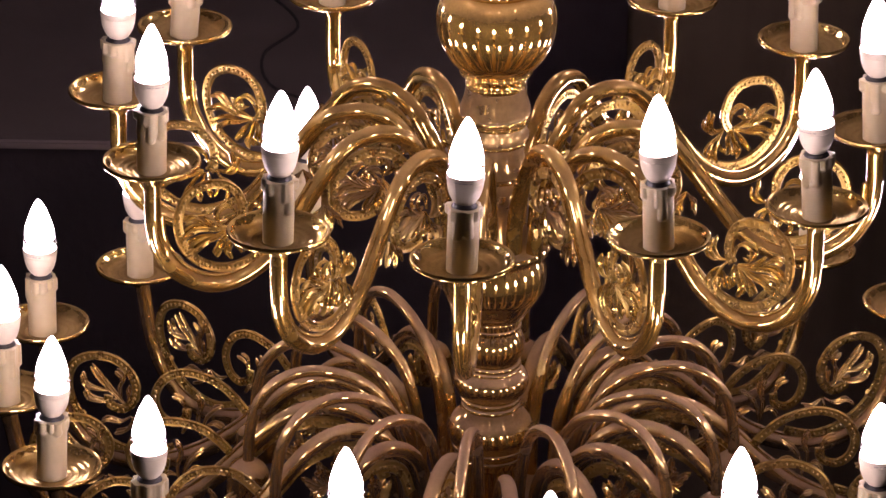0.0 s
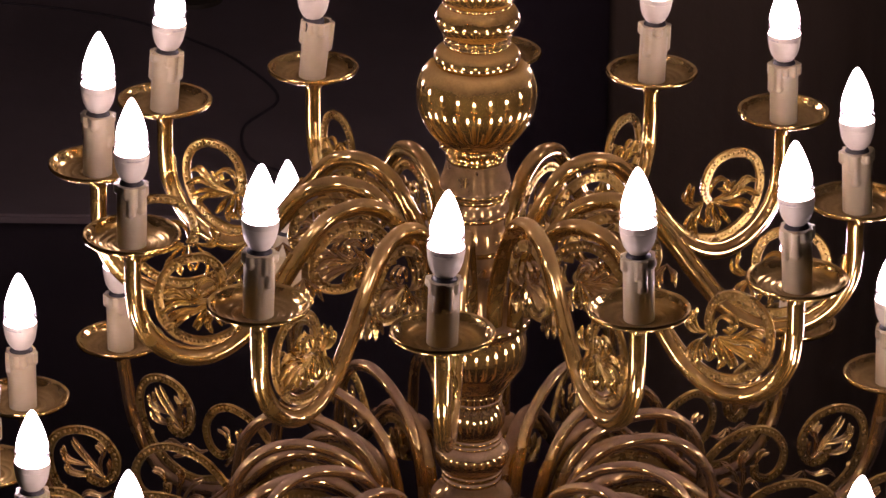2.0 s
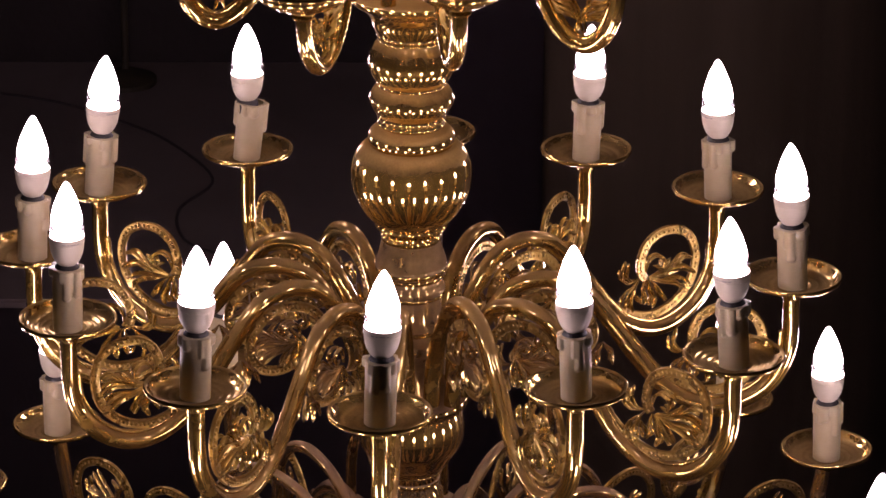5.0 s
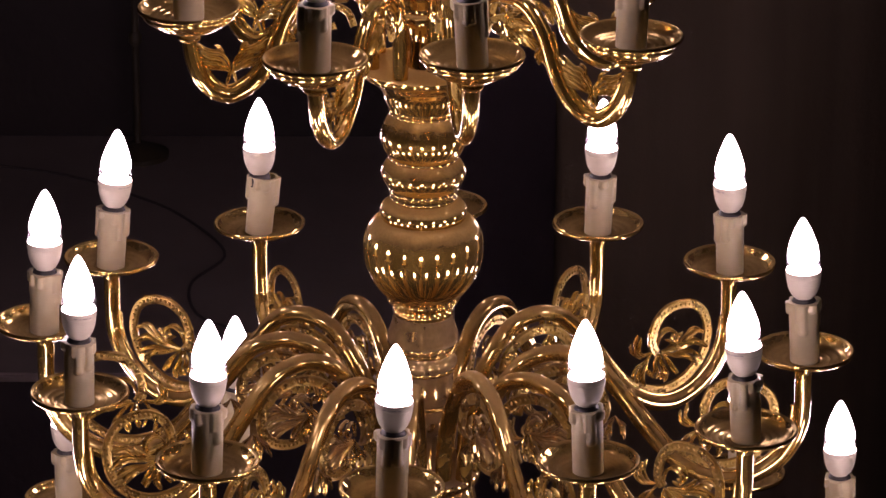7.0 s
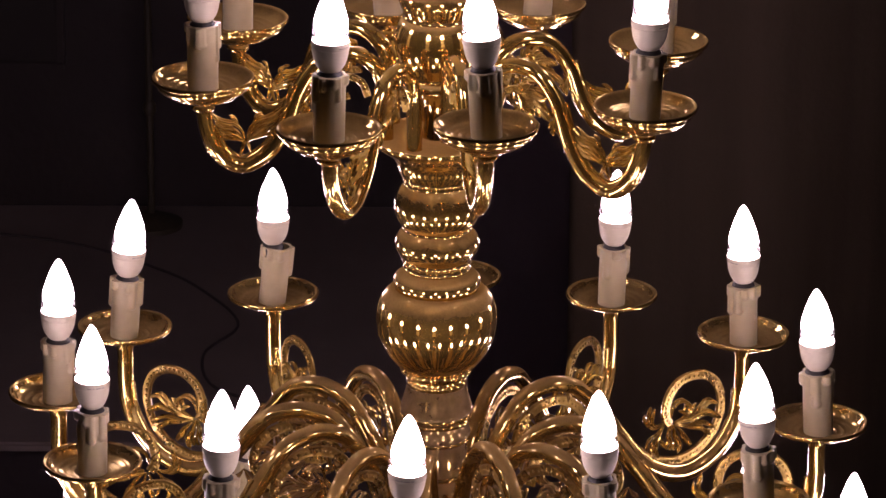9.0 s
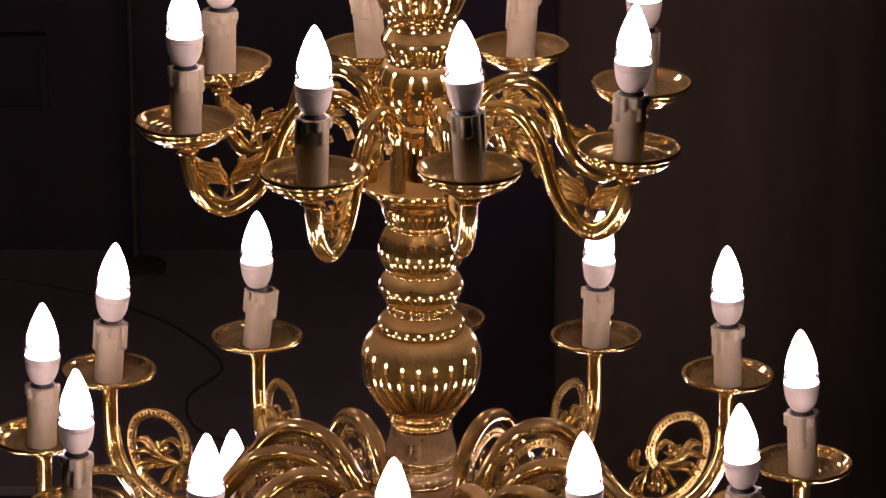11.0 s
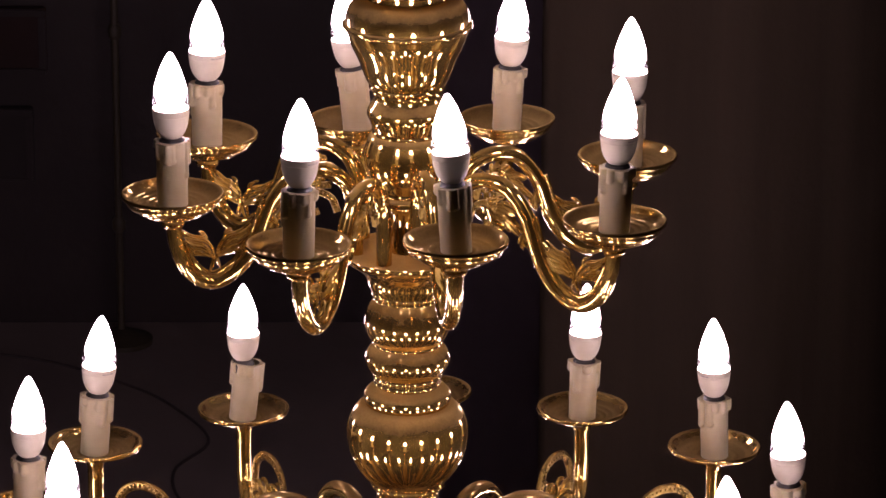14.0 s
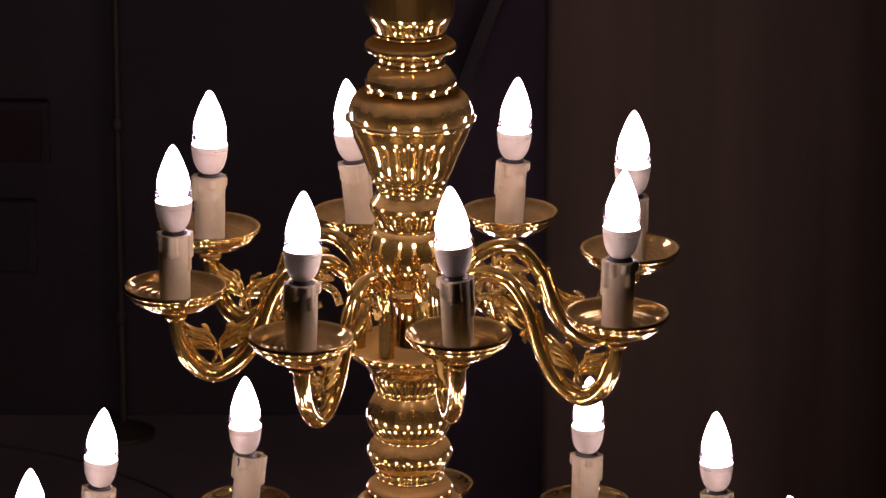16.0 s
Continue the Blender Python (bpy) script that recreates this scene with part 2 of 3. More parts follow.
def cable_on_ledge():
    bm = bmesh.new()
    z = BASE - 0.824 + 0.0024
    pts = spline([(-0.20, 0, 1.62), (-0.27, 0, 1.66), (-0.33, 0, 1.72), (-0.345, 0, 1.84), (-0.30, 0, 1.96), (-0.36, 0, 2.1), (-0.44, 0, 2.2), (-0.6, 0, 2.32), (-0.9, 0, 2.4)], 0.02)
    sweep(bm, pts, disc(0.0024, 8))
    bmesh.ops.transform(bm, matrix=Matrix(((1, 0, 0, 0), (0, 0, 1, 0), (0, 1, 0, z), (0, 0, 0, 1))), verts=bm.verts)
    tagged(part("electric_cable", bm, RUBBER), "thin black electric cable lying loosely on the ledge", "cable")


cable_on_ledge()


def hung_panel(name, x0, x1, z0, z1, mat, label, category):
    """A shallow framed board on the gallery wall."""
    board = part(name, box_mesh((x0, 2.482, BASE + z0), (x1, 2.5, BASE + z1), 0.003), mat, None, label, smooth=False)
    for lo, hi in (((x0, z0), (x1, z0 + 0.012)), ((x0, z1 - 0.012), (x1, z1)), ((x0, z0 + 0.012), (x0 + 0.012, z1 - 0.012)), ((x1 - 0.012, z0 + 0.012), (x1, z1 - 0.012))):
        part("frame_bar", box_mesh((lo[0], 2.474, BASE + lo[1]), (hi[0], 2.481, BASE + hi[1]), 0.002), DARKWOOD, board, "", smooth=False)
    return tagged(board, "", category)


hung_panel("wall_board", -1.1, -0.6, -0.585, -0.455, CARD, "grey board in a dark frame on the gallery wall", "board")
hung_panel("wall_hanging", -1.2, -0.575, -0.4, -0.29, REDDISH, "dark red cloth panel in a black frame on the gallery wall", "panel")


def standing_pole():
    pole = new("standing_pole")
    pole.location = (-0.46, 2.4, BASE - 0.824)
    bm = bmesh.new()
    lathe(bm, [(0.02, 0.006), (1.6, 0.006)], 16)
    part("pole", bm, DULL, pole)
    bm = bmesh.new()
    lathe(bm, [(0.0, 0.05), (0.008, 0.05), (0.016, 0.03), (0.024, 0.012)], 32)
    part("foot", bm, DULL, pole)
    for z in (0.2, 0.52, 0.84):
        bm = bmesh.new()
        lathe(bm, [(z - 0.012, 0.007), (z - 0.006, 0.011), (z + 0.006, 0.011), (z + 0.012, 0.007)], 20)
        part("collar", bm, DULL, pole)
    tagged(pole, "slim dull metal pole standing on the gallery ledge", "pole")


def leaning_plank():
    a, b = Vector((-1.06, 3.3, 0.0)), Vector((0.21, 3.3, 3.43))
    bm = box_mesh((-0.014, -0.012, 0), (0.014, 0.012, (b - a).length), 0.003)
    bmesh.ops.transform(bm, matrix=Matrix.Translation(a) @ (b - a).to_track_quat("Z", "Y").to_matrix().to_4x4(), verts=bm.verts)
    tagged(part("leaning_plank", bm, PLANK, None, "", smooth=False), "narrow grey plank leaning in the dark recess", "plank")


standing_pole()
leaning_plank()

# ---------------------------------------------------------------- the chandelier
chandelier = new("chandelier")
chandelier.location = (0, 0, BASE)
tagged(chandelier, "tiered polished brass chandelier with lit candle lamps and dusty upper faces", "chandelier")


def column_piece(name, profile, mat, label="", seg=96):
    bm = bmesh.new()
    lathe(bm, smooth_profile([(z / 1000, r / 1000) for z, r in profile]), seg)
    return part(name, bm, mat, chandelier, label)


def ring_moulding(z, r, mat):
    """A thin half-round ring standing out from the turned column."""
    bm = bmesh.new()
    lathe(bm, [((z + 2.9 * math.cos(math.pi * k / 12)) / 1000, (r - 1.4 + 2.9 * math.sin(math.pi * k / 12)) / 1000) for k in range(13)], 72)
    part("ring_moulding", bm, mat, chandelier)


bm = bmesh.new()
lathe(bm, [(0.63, 0.011), (7.5 - BASE - 0.05, 0.011)], 20)
part("suspension_rod", bm, COLUMN, chandelier)
bm = bmesh.new()
lathe(bm, [(7.5 - BASE - 0.09, 0.012), (7.5 - BASE - 0.08, 0.06), (7.5 - BASE - 0.02, 0.1), (7.5 - BASE, 0.105)], 40)
part("ceiling_canopy", bm, COLUMN, chandelier)
column_piece("finial_tube", [(640, 43.4), (560, 43.4), (520, 43.4), (486, 43.2), (484, 43)], COLUMN)
column_piece("finial_foot", [(484.5, 42.6), (479, 41.2), (471, 37.2), (464, 34.2), (459, 32)], COLUMN)
column_piece("collar", [(459, 31), (456.5, 37.5), (453, 43), (449.5, 45.2), (446.5, 44), (443.5, 38), (440, 33.2)], COLUMN)
column_piece("neck", [(441, 33), (436, 31.8), (431, 32.2)], COLUMN)
column_piece("dome_collar", [(431, 31), (428, 36), (423, 40.6), (417, 43.8), (411.5, 44.6), (410.8, 43.5)], COLUMN)
column_piece("groove", [(411, 41.8), (407, 41.4), (403, 42)], COLUMN)
column_piece("urn_shoulder", [(405.5, 41), (404, 47), (400.5, 53.2), (394, 58), (386, 60.6), (378, 61)], COLUMN)
column_piece("urn_lip", [(380.5, 60), (379.5, 63), (377, 64.2), (374.5, 63), (373, 60)], COLUMN)
column_piece("urn_cup", [(374, 60), (368, 58.8), (361, 56.6), (354, 53.6), (346, 50), (338, 46.6), (330, 43.8), (322, 40.6), (315, 36)], COLUMN, "turned cup")
column_piece("baluster", [(314, 33), (304, 32), (298, 35), (289, 40), (279, 37), (269, 33)], COLUMN)
column_piece("baluster", [(268, 33), (262, 38.5), (245, 43.2), (228, 40.5), (214, 34), (205, 30)], COLUMN)
column_piece("hub", [(206, 30), (204, 35), (199, 36.4), (194, 34), (191, 20), (180, 15), (160, 14), (142, 17)], COLUMN, "arm hub")
column_piece("arm_plate", [(144, 30), (144.5, 62), (141, 64), (137, 62), (132, 55), (126, 47)], COLUMN)
column_piece("baluster", [(126, 47), (118, 41.5), (110, 39), (101, 35), (96, 32)], COLUMN)
column_piece("baluster", [(96, 32), (86, 39), (72, 43.3), (58, 40.5), (47, 33)], COLUMN)
column_piece("baluster", [(47, 33), (41, 39), (32, 42.8), (22, 39.5), (13, 33)], COLUMN)
column_piece("neck", [(13, 32.5), (8, 33), (3, 31)], COLUMN)
column_piece("collar", [(3, 31), (-1, 39), (-6, 43.5), (-12, 43.5), (-17, 42)], COLUMN)
column_piece("urn", [(-16, 42), (-18, 48), (-27, 56), (-40, 60.5), (-54, 60.8), (-68, 58.3), (-84, 51), (-94, 43.6), (-101, 36.5)], COLUMN, "turned urn")
column_piece("neck", [(-100, 33), (-105, 35), (-109, 32), (-111, 29.2), (-116, 29), (-122, 29.4)], COLUMN)
column_piece("baluster", [(-121, 30), (-132, 32.6), (-142, 35.6), (-148, 36.6), (-150.5, 35)], NECK)
column_piece("baluster", [(-150, 33.5), (-158, 32), (-166, 32), (-170, 34.4), (-174, 34.8), (-179, 32.4), (-182, 31.5)], NECK)
column_piece("neck", [(-181, 31.5), (-194, 31.2), (-205, 32), (-214, 33.4)], NECK)
column_piece("hub", [(-213, 32.8), (-222, 36.6), (-232, 38.2), (-239, 37.2), (-242, 26), (-250, 17), (-270, 16), (-294, 20)], NECK, "arm hub")
column_piece("arm_plate", [(-292, 30), (-292, 56), (-296, 59.5), (-302, 58), (-308, 52)], COLUMN_LOW)
column_piece("drum", [(-306, 50), (-314, 53), (-324, 55.2), (-333, 55.6), (-346, 52.8), (-359, 45), (-369, 38.5), (-377, 32)], COLUMN_LOW)
column_piece("neck", [(-376, 31.5), (-384, 29.5), (-392, 28.8)], COLUMN_LOW)
column_piece("baluster", [(-391.5, 28.5), (-398, 31.8), (-405, 34.2), (-412, 34.2), (-420, 32), (-428, 28.8), (-434, 28.2)], COLUMN_LOW)
column_piece("collar", [(-434, 28.5), (-438, 31.4), (-443, 36.4), (-449, 39.4), (-456, 39), (-463, 35.6), (-470, 30.5)], COLUMN_LOW)
column_piece("neck", [(-469.5, 30.5), (-476, 28.8), (-481.5, 29.2)], COLUMN_LOW)
column_piece("baluster", [(-481, 29.5), (-488, 34), (-497, 42), (-508, 45.6), (-518, 43), (-530, 37), (-545, 34)], COLUMN_LOW)
column_piece("hub", [(-545, 34), (-556, 36), (-568, 38), (-600, 38), (-640, 38)], COLUMN_LOW, "arm hub")
for z, r in ((463, 34), (433, 33), (315, 36.5), (308.5, 33), (268, 33.5), (208, 32), (101, 34.5), (95.5, 32.5), (48, 33.5), (13, 33.5), (6, 32.5), (-104, 35.8), (-117, 29.8), (-151.5, 35), (-158.5, 32.8), (-178, 33.4), (-216, 34)):
    ring_moulding(z, r, RING)
for z, r in ((-377.5, 31.5), (-388, 29.4), (-431, 29.4), (-436.5, 29.8), (-472, 30.6), (-479.5, 30), (-526, 39.5), (-537, 36)):
    ring_moulding(z, r, COLUMN_LOW)
column_piece("arm_plate", [(-600, 40), (-601, 95), (-606, 98), (-612, 94), (-622, 80)], COLUMN_LOW)
column_piece("pendant_bowl", [(-620, 80), (-650, 86), (-690, 70), (-720, 35), (-740, 8)], COLUMN_LOW)


# ---------------------------------------------------------------- arms
def drip_pan(parent, mat, deep):
    """A turned dish with a stepped floor and a rolled rim; deep: with a ringed foot and a bobbin under it."""
    bm = bmesh.new()
    top = [(-10.5, 0.0), (-10.5, 17.5), (-9.9, 18.2), (-9.7, 19.5), (-10, 20.5), (-10, 24.5), (-9.2, 25.5), (-9, 26.8), (-9.3, 27.8), (-8.6, 31.5), (-7.8, 33), (-7.6, 34.5), (-7.7, 36), (-6.4, 39), (-3.2, 42.8), (-0.4, 45.2), (0.8, 46.2)]
    rim = [(1.8, 47.6), (2.1, 48.8), (1.2, 49.9), (-0.6, 50.2), (-2.4, 49.6), (-3.4, 48.2)]
    if deep:
        under = [(-4.4, 46.4), (-6, 46.2), (-9, 44.8), (-12, 41.8), (-14, 37.6), (-14.4, 36.2), (-16.4, 35), (-18.4, 32), (-19.4, 28), (-19.8, 26.4), (-21.6, 24.6), (-23.2, 19.6), (-24, 14), (-25.4, 10.2), (-27, 8.8), (-29, 10.6), (-31, 11.4), (-33, 10.4), (-34.5, 8.4)]
    else:
        under = [(-4.4, 46), (-6.2, 42), (-9.6, 35), (-12.6, 27), (-14, 19), (-15.6, 12.8), (-18, 10.6), (-21, 9.8), (-24, 9.5)]
    lathe(bm, [(z / 1000, r / 1000) for z, r in top + rim + under], 64)
    return part("drip_pan", bm, mat, parent, "shallow brass drip pan")


def candle_sleeve(parent, seed):
    """A hollow sleeve whose wall swells into runs of wax below an uneven lip."""
    rnd = random.Random(seed)
    bm = bmesh.new()
    wall = [(-0.0105, 0.0148), (0.0, 0.0148), (0.01, 0.0149)] + [(0.0125 + 0.0012 * k, 0.015) for k in range(35)]
    lathe(bm, wall + [(0.0545, 0.0149), (0.0549, 0.0142), (0.0549, 0.0128), (0.047, 0.0124), (0.046, 0.0)], 72)
    drips = []
    for k in range(9):
        long = rnd.choice((0.007, 0.01, 0.014, 0.02, 0.03)) * rnd.uniform(0.8, 1.2)
        drips.append((k * 0.7 + rnd.uniform(0, 0.6), long, rnd.uniform(0.0024, 0.0042)))
    for v in bm.verts:
        x, y, z = v.co
        r = math.hypot(x, y)
        if r < 0.0135 or z < 0.005:
            continue
        turn, out = math.atan2(y, x), 0.0
        for a, long, w in drips:
            side = ((turn - a + math.pi) % (2 * math.pi) - math.pi) * 0.0155
            below = max(0.0, 0.0545 - long - z)
            wide = w * (1.0 + 0.35 * max(0.0, 1 - abs(z - 0.0545 + long) / 0.004))
            d = math.hypot(side, below) / wide
            if d < 1:
                out = max(out, 0.9 * w * math.sqrt(1 - d * d))
        lip = max(0.0, 1 - (0.0552 - z) / 0.004)
        out = max(out, lip * (0.0006 + 0.0005 * math.sin(turn * 5 + seed) + 0.0003 * math.sin(turn * 11 + 2 * seed)))
        dip = -0.0009 * max(0.0, lip - 0.6) * (1 + math.sin(turn * 3 + seed))
        v.co = (x * (1 + out / r), y * (1 + out / r), z + dip)
    return part("candle_sleeve", bm, WAX, parent, "cream candle sleeve with wax drips")


def light_bulb(parent):
    bm = bmesh.new()
    lathe(bm, smooth_profile([(0.0578, 0.0088), (0.0625, 0.0127), (0.0685, 0.0154), (0.075, 0.0169), (0.0808, 0.0175)]) + [(0.0812, 0.0173), (0.0815, 0.0178), (0.082, 0.018), (0.0868, 0.018), (0.0876, 0.0176), (0.0878, 0.0165)], 32)
    part("lamp_cap", bm, CAP, parent, "white plastic lamp cap")
    bm = bmesh.new()
    for k, (a0, long) in enumerate(((0.0, 0.22), (0.3, 0.1), (0.48, 0.3), (0.86, 0.16))):
        rows = [[bm.verts.new((0.01812 * math.cos(a0 + long * j / 4), 0.01812 * math.sin(a0 + long * j / 4), z)) for j in range(5)] for z in (0.0832, 0.0842)]
        for j in range(4):
            bm.faces.new((rows[0][j], rows[0][j + 1], rows[1][j + 1], rows[1][j]))
    part("print", bm, INK, parent, "faint grey printed bars")
    bm = bmesh.new()
    lathe(bm, smooth_profile([(0.0878, 0.0174), (0.0935, 0.0174), (0.102, 0.0167), (0.115, 0.014), (0.128, 0.0096), (0.1375, 0.0053), (0.1427, 0.0022), (0.144, 0.0)]), 32)
    part("lamp_dome", bm, CLEAR, parent, "clear plastic lamp dome").visible_shadow = False
    bm = bmesh.new()
    lathe(bm, smooth_profile([(0.0881, 0.0168), (0.0889, 0.0128), (0.0935, 0.0126), (0.0985, 0.0143), (0.1045, 0.0158), (0.115, 0.0137), (0.128, 0.0093), (0.1375, 0.005), (0.1424, 0.002), (0.1436, 0.0)]), 32)
    part("lamp_core", bm, LIT, parent, "glowing white lamp core")
    bm = bmesh.new()
    lathe(bm, [(0.0445, 0.0122), (0.0545, 0.0122), (0.0573, 0.0105), (0.059, 0.0082)], 24)
    part("socket", bm, SOCKET, parent, "black lamp socket")


def scroll_strip(parent, points, mat, wide=0.0042, thick=0.0024, name="scroll"):
    """A flat cast strip with a beaded face and a raised edge."""
    bm = bmesh.new()
    pts = spline([(x / 1000, 0, z / 1000) for x, z in points], 0.0045)
    sweep(bm, pts, [(-wide, -thick), (wide, -thick), (wide * 1.28, 0), (wide, thick), (wide * 0.55, thick * 0.6), (-wide * 0.55, thick * 0.6), (-wide, thick), (-wide * 1.28, 0)])
    for q in pts[1:-1]:
        for s in (1, -1):
            bead(bm, q + Vector((0, s * thick * 0.8, 0)), 0.002, 6)
    return part(name, bm, mat, parent, "beaded cast scroll")


def strip_band(parent, at, angle, mat):
    """A small raised sleeve where the scroll's strip is joined."""
    bm = box_mesh((-0.0028, -0.0034, -0.0056), (0.0028, 0.0034, 0.0056), 0.0009)
    bmesh.ops.transform(bm, matrix=pose(at[0] / 1000, 0, at[1] / 1000, 0, -angle, 0), verts=bm.verts)
    part("strip_band", bm, mat, parent)


def finger(bm, points, w, thick, lift):
    """One round-tipped, grooved finger of a cast leaf, along points in millimetres."""
    pts = spline([(x / 1000, 0, z / 1000) for x, z in points], 0.0026)
    n = len(pts) - 1
    for s in (1, -1):
        line = [q + Vector((0, s * (0.0006 + lift * math.sin(math.pi * 0.62 * i / n)), 0)) for i, q in enumerate(pts)]
        sweep(bm, line, [(w * u / 1000, thick * v / 1000) for u, v in ((-1, 0), (-0.62, 0.8), (0, 0.25), (0.62, 0.8), (1, 0), (0.62, -0.8), (0, -0.25), (-0.62, -0.8))],
              lambda t: max(0.12, (0.36 + 0.64 * math.sin(math.pi * 0.58 * t ** 1.4)) * math.sqrt(max(0.0, 1 - t ** 10))))


def fingers(parent, mat, rows, shift=(0, 0), lift=0.0034):
    """A cast leaf out of fingers: rows of (half width, points)."""
    bm = bmesh.new()
    for w, points in rows:
        finger(bm, [(x + shift[0], z + shift[1]) for x, z in points], w, 1.6 + 0.35 * w, lift)
    return part("leaf_ornament", bm, mat, parent, "cast acanthus leaf")


def lobed_leaf(parent, mat, root, lobes, shift=(0, 0)):
    """One cast leaf: lobes (tip x, tip z, bend, width) from one root, each a long finger with shorter ones beside it."""
    rows = []
    for x, z, bend, w in lobes:
        dx, dz = x - root[0], z - root[1]
        long = math.hypot(dx, dz)
        nx, nz = -dz / long, dx / long
        mid = (root[0] + dx * 0.5 + nx * bend, root[1] + dz * 0.5 + nz * bend)
        rows.append((w * 0.85, [root, mid, (x, z)]))
        for q, f, g in ((1, 0.42, 0.68), (-1, 0.48, 0.76)):
            rows.append((w * 0.6, [(root[0] + dx * 0.15, root[1] + dz * 0.15), (root[0] + dx * f + nx * (bend * 0.9 + q * w * 0.6), root[1] + dz * f + nz * (bend * 0.9 + q * w * 0.6)),
                                   (root[0] + dx * g + nx * (bend * 0.5 + q * w * 1.2), root[1] + dz * g + nz * (bend * 0.5 + q * w * 1.2))]))
    return fingers(parent, mat, rows, shift)


RING_LEAF = [  # the leaf that branches from a scroll's inner end: half width, points
    (2.3, [(292, -226), (296, -210), (306, -204), (316, -210), (313, -219), (305, -217)]),
    (2.5, [(298, -228), (312, -225), (322, -219), (329, -212)]),
    (3.7, [(299, -229), (318, -227), (338, -223), (357, -232)]),
    (2.7, [(314, -227), (331, -218), (341, -211), (351, -214)]),
    (3.3, [(300, -230), (317, -236), (330, -239), (343, -248)]),
    (2.3, [(314, -234), (328, -233), (340, -236), (349, -242)]),
    (3.0, [(298, -230), (308, -240), (313, -248), (318, -256)]),
    (3.3, [(296, -230), (300, -243), (304, -252), (300, -262)]),
    (2.1, [(294, -229), (291, -241), (293, -250), (289, -256)]),
]
SIDE_LEAF = [  # the slim leaf outside the ring
    (2.5, [(286, -226), (275, -228), (267, -219), (270, -205)]),
    (2.0, [(280, -228), (269, -229), (262, -222), (262, -213)]),
    (2.5, [(286, -227), (278, -238), (273, -250), (276, -263)]),
    (1.9, [(281, -234), (270, -241), (265, -251), (266, -258)]),
    (1.9, [(280, -240), (284, -250), (287, -256)]),
]
WING = [  # one wing leaf of the top arms, outwards from the arm's bend
    (2.3, [(192, 150), (194, 161), (202, 170), (211, 172), (218, 175), (225, 181)]),
    (2.5, [(193, 151), (198, 160), (206, 166), (214, 168), (221, 173)]),
    (2.5, [(193, 151), (200, 157), (208, 161), (215, 162), (220, 167)]),
    (2.3, [(193, 151), (201, 154), (208, 156), (213, 157), (217, 161)]),
    (1.5, [(200, 165), (199, 171), (202, 176), (207, 177)]),
]



def tube(name, points, r, mat, rib=None):
    """A bent tube; rib: the stretch of points along whose upper side a slim rib runs."""
    bm = bmesh.new()
    pts = spline([(x / 1000, 0, z / 1000) for x, z in points], 0.006)
    sweep(bm, pts, disc(r, 18))
    if rib:
        line, n = spline([(x / 1000, 0, z / 1000) for x, z in points[rib[0]:rib[1]]], 0.006), []
        for i, q in enumerate(line):
            d = (line[min(i + 1, len(line) - 1)] - line[max(i - 1, 0)]).normalized()
            n.append(q + Vector((-d.z, 0, d.x)) * (r + 0.0012))
        sweep(bm, n, disc(0.0027, 8))
    return part(name, bm, mat, chandelier)


def lamp_on(arm, x, z, mat, deep, seed):
    """The pan, sleeve and lamp at the arm's end; each is a part of the arm, turned about the pan."""
    before = set(arm.children)
    drip_pan(arm, mat, deep)
    candle_sleeve(arm, seed)
    light_bulb(arm)
    for o in set(arm.children) - before:
        o.location = (x / 1000, 0, z / 1000)


def middle_arm():
    arm = tube("arm", [(51, -293), (55, -255), (69, -215), (86, -186), (104, -165), (128, -155), (152, -156), (176, -167), (202, -198), (226, -231), (254, -264), (282, -282), (310, -288), (338, -281), (364, -262), (381, -233), (385, -204), (385, -180), (385, -156)], 0.0086, BRASS_MID, (8, 17))
    scroll_strip(arm, [(232, -228), (248, -247), (270, -263), (300, -271), (328, -264), (350, -244), (358, -217), (352, -193), (335, -180), (312, -179), (295, -189), (287, -206), (287, -220), (292, -228)], STRIP)
    scroll_strip(arm, [(96, -224), (102, -197), (120, -179), (146, -173), (168, -181), (183, -200), (185, -220), (173, -236), (153, -241), (136, -236), (128, -226)], STRIP, 0.0045, 0.0026, "arch_scroll")
    fingers(arm, GILT, RING_LEAF)
    fingers(arm, GILT, SIDE_LEAF)
    strip_band(arm, (345, -248), 50, STRIP)
    # leaves under the arch: the shade there is put into a darker gilt
    fingers(arm, GILT_DUSTY_SHADED, [(w, [((x - 316) * 0.9 + 149, (z + 226) * 0.9 - 210) for x, z in p]) for w, p in RING_LEAF])
    fingers(arm, GILT_DUSTY_SHADED, [(w, [((x - 280) * 0.9 + 120, (z + 224) * 0.9 - 218) for x, z in p]) for w, p in SIDE_LEAF])
    lobed_leaf(arm, GILT_DUSTY_SHADED, (196, -222), [(206, -246, 3, 2.6), (190, -252, -4, 2.6), (176, -250, -4, 2.2)])
    lamp_on(arm, 385, -142, PAN, False, 5)
    return arm


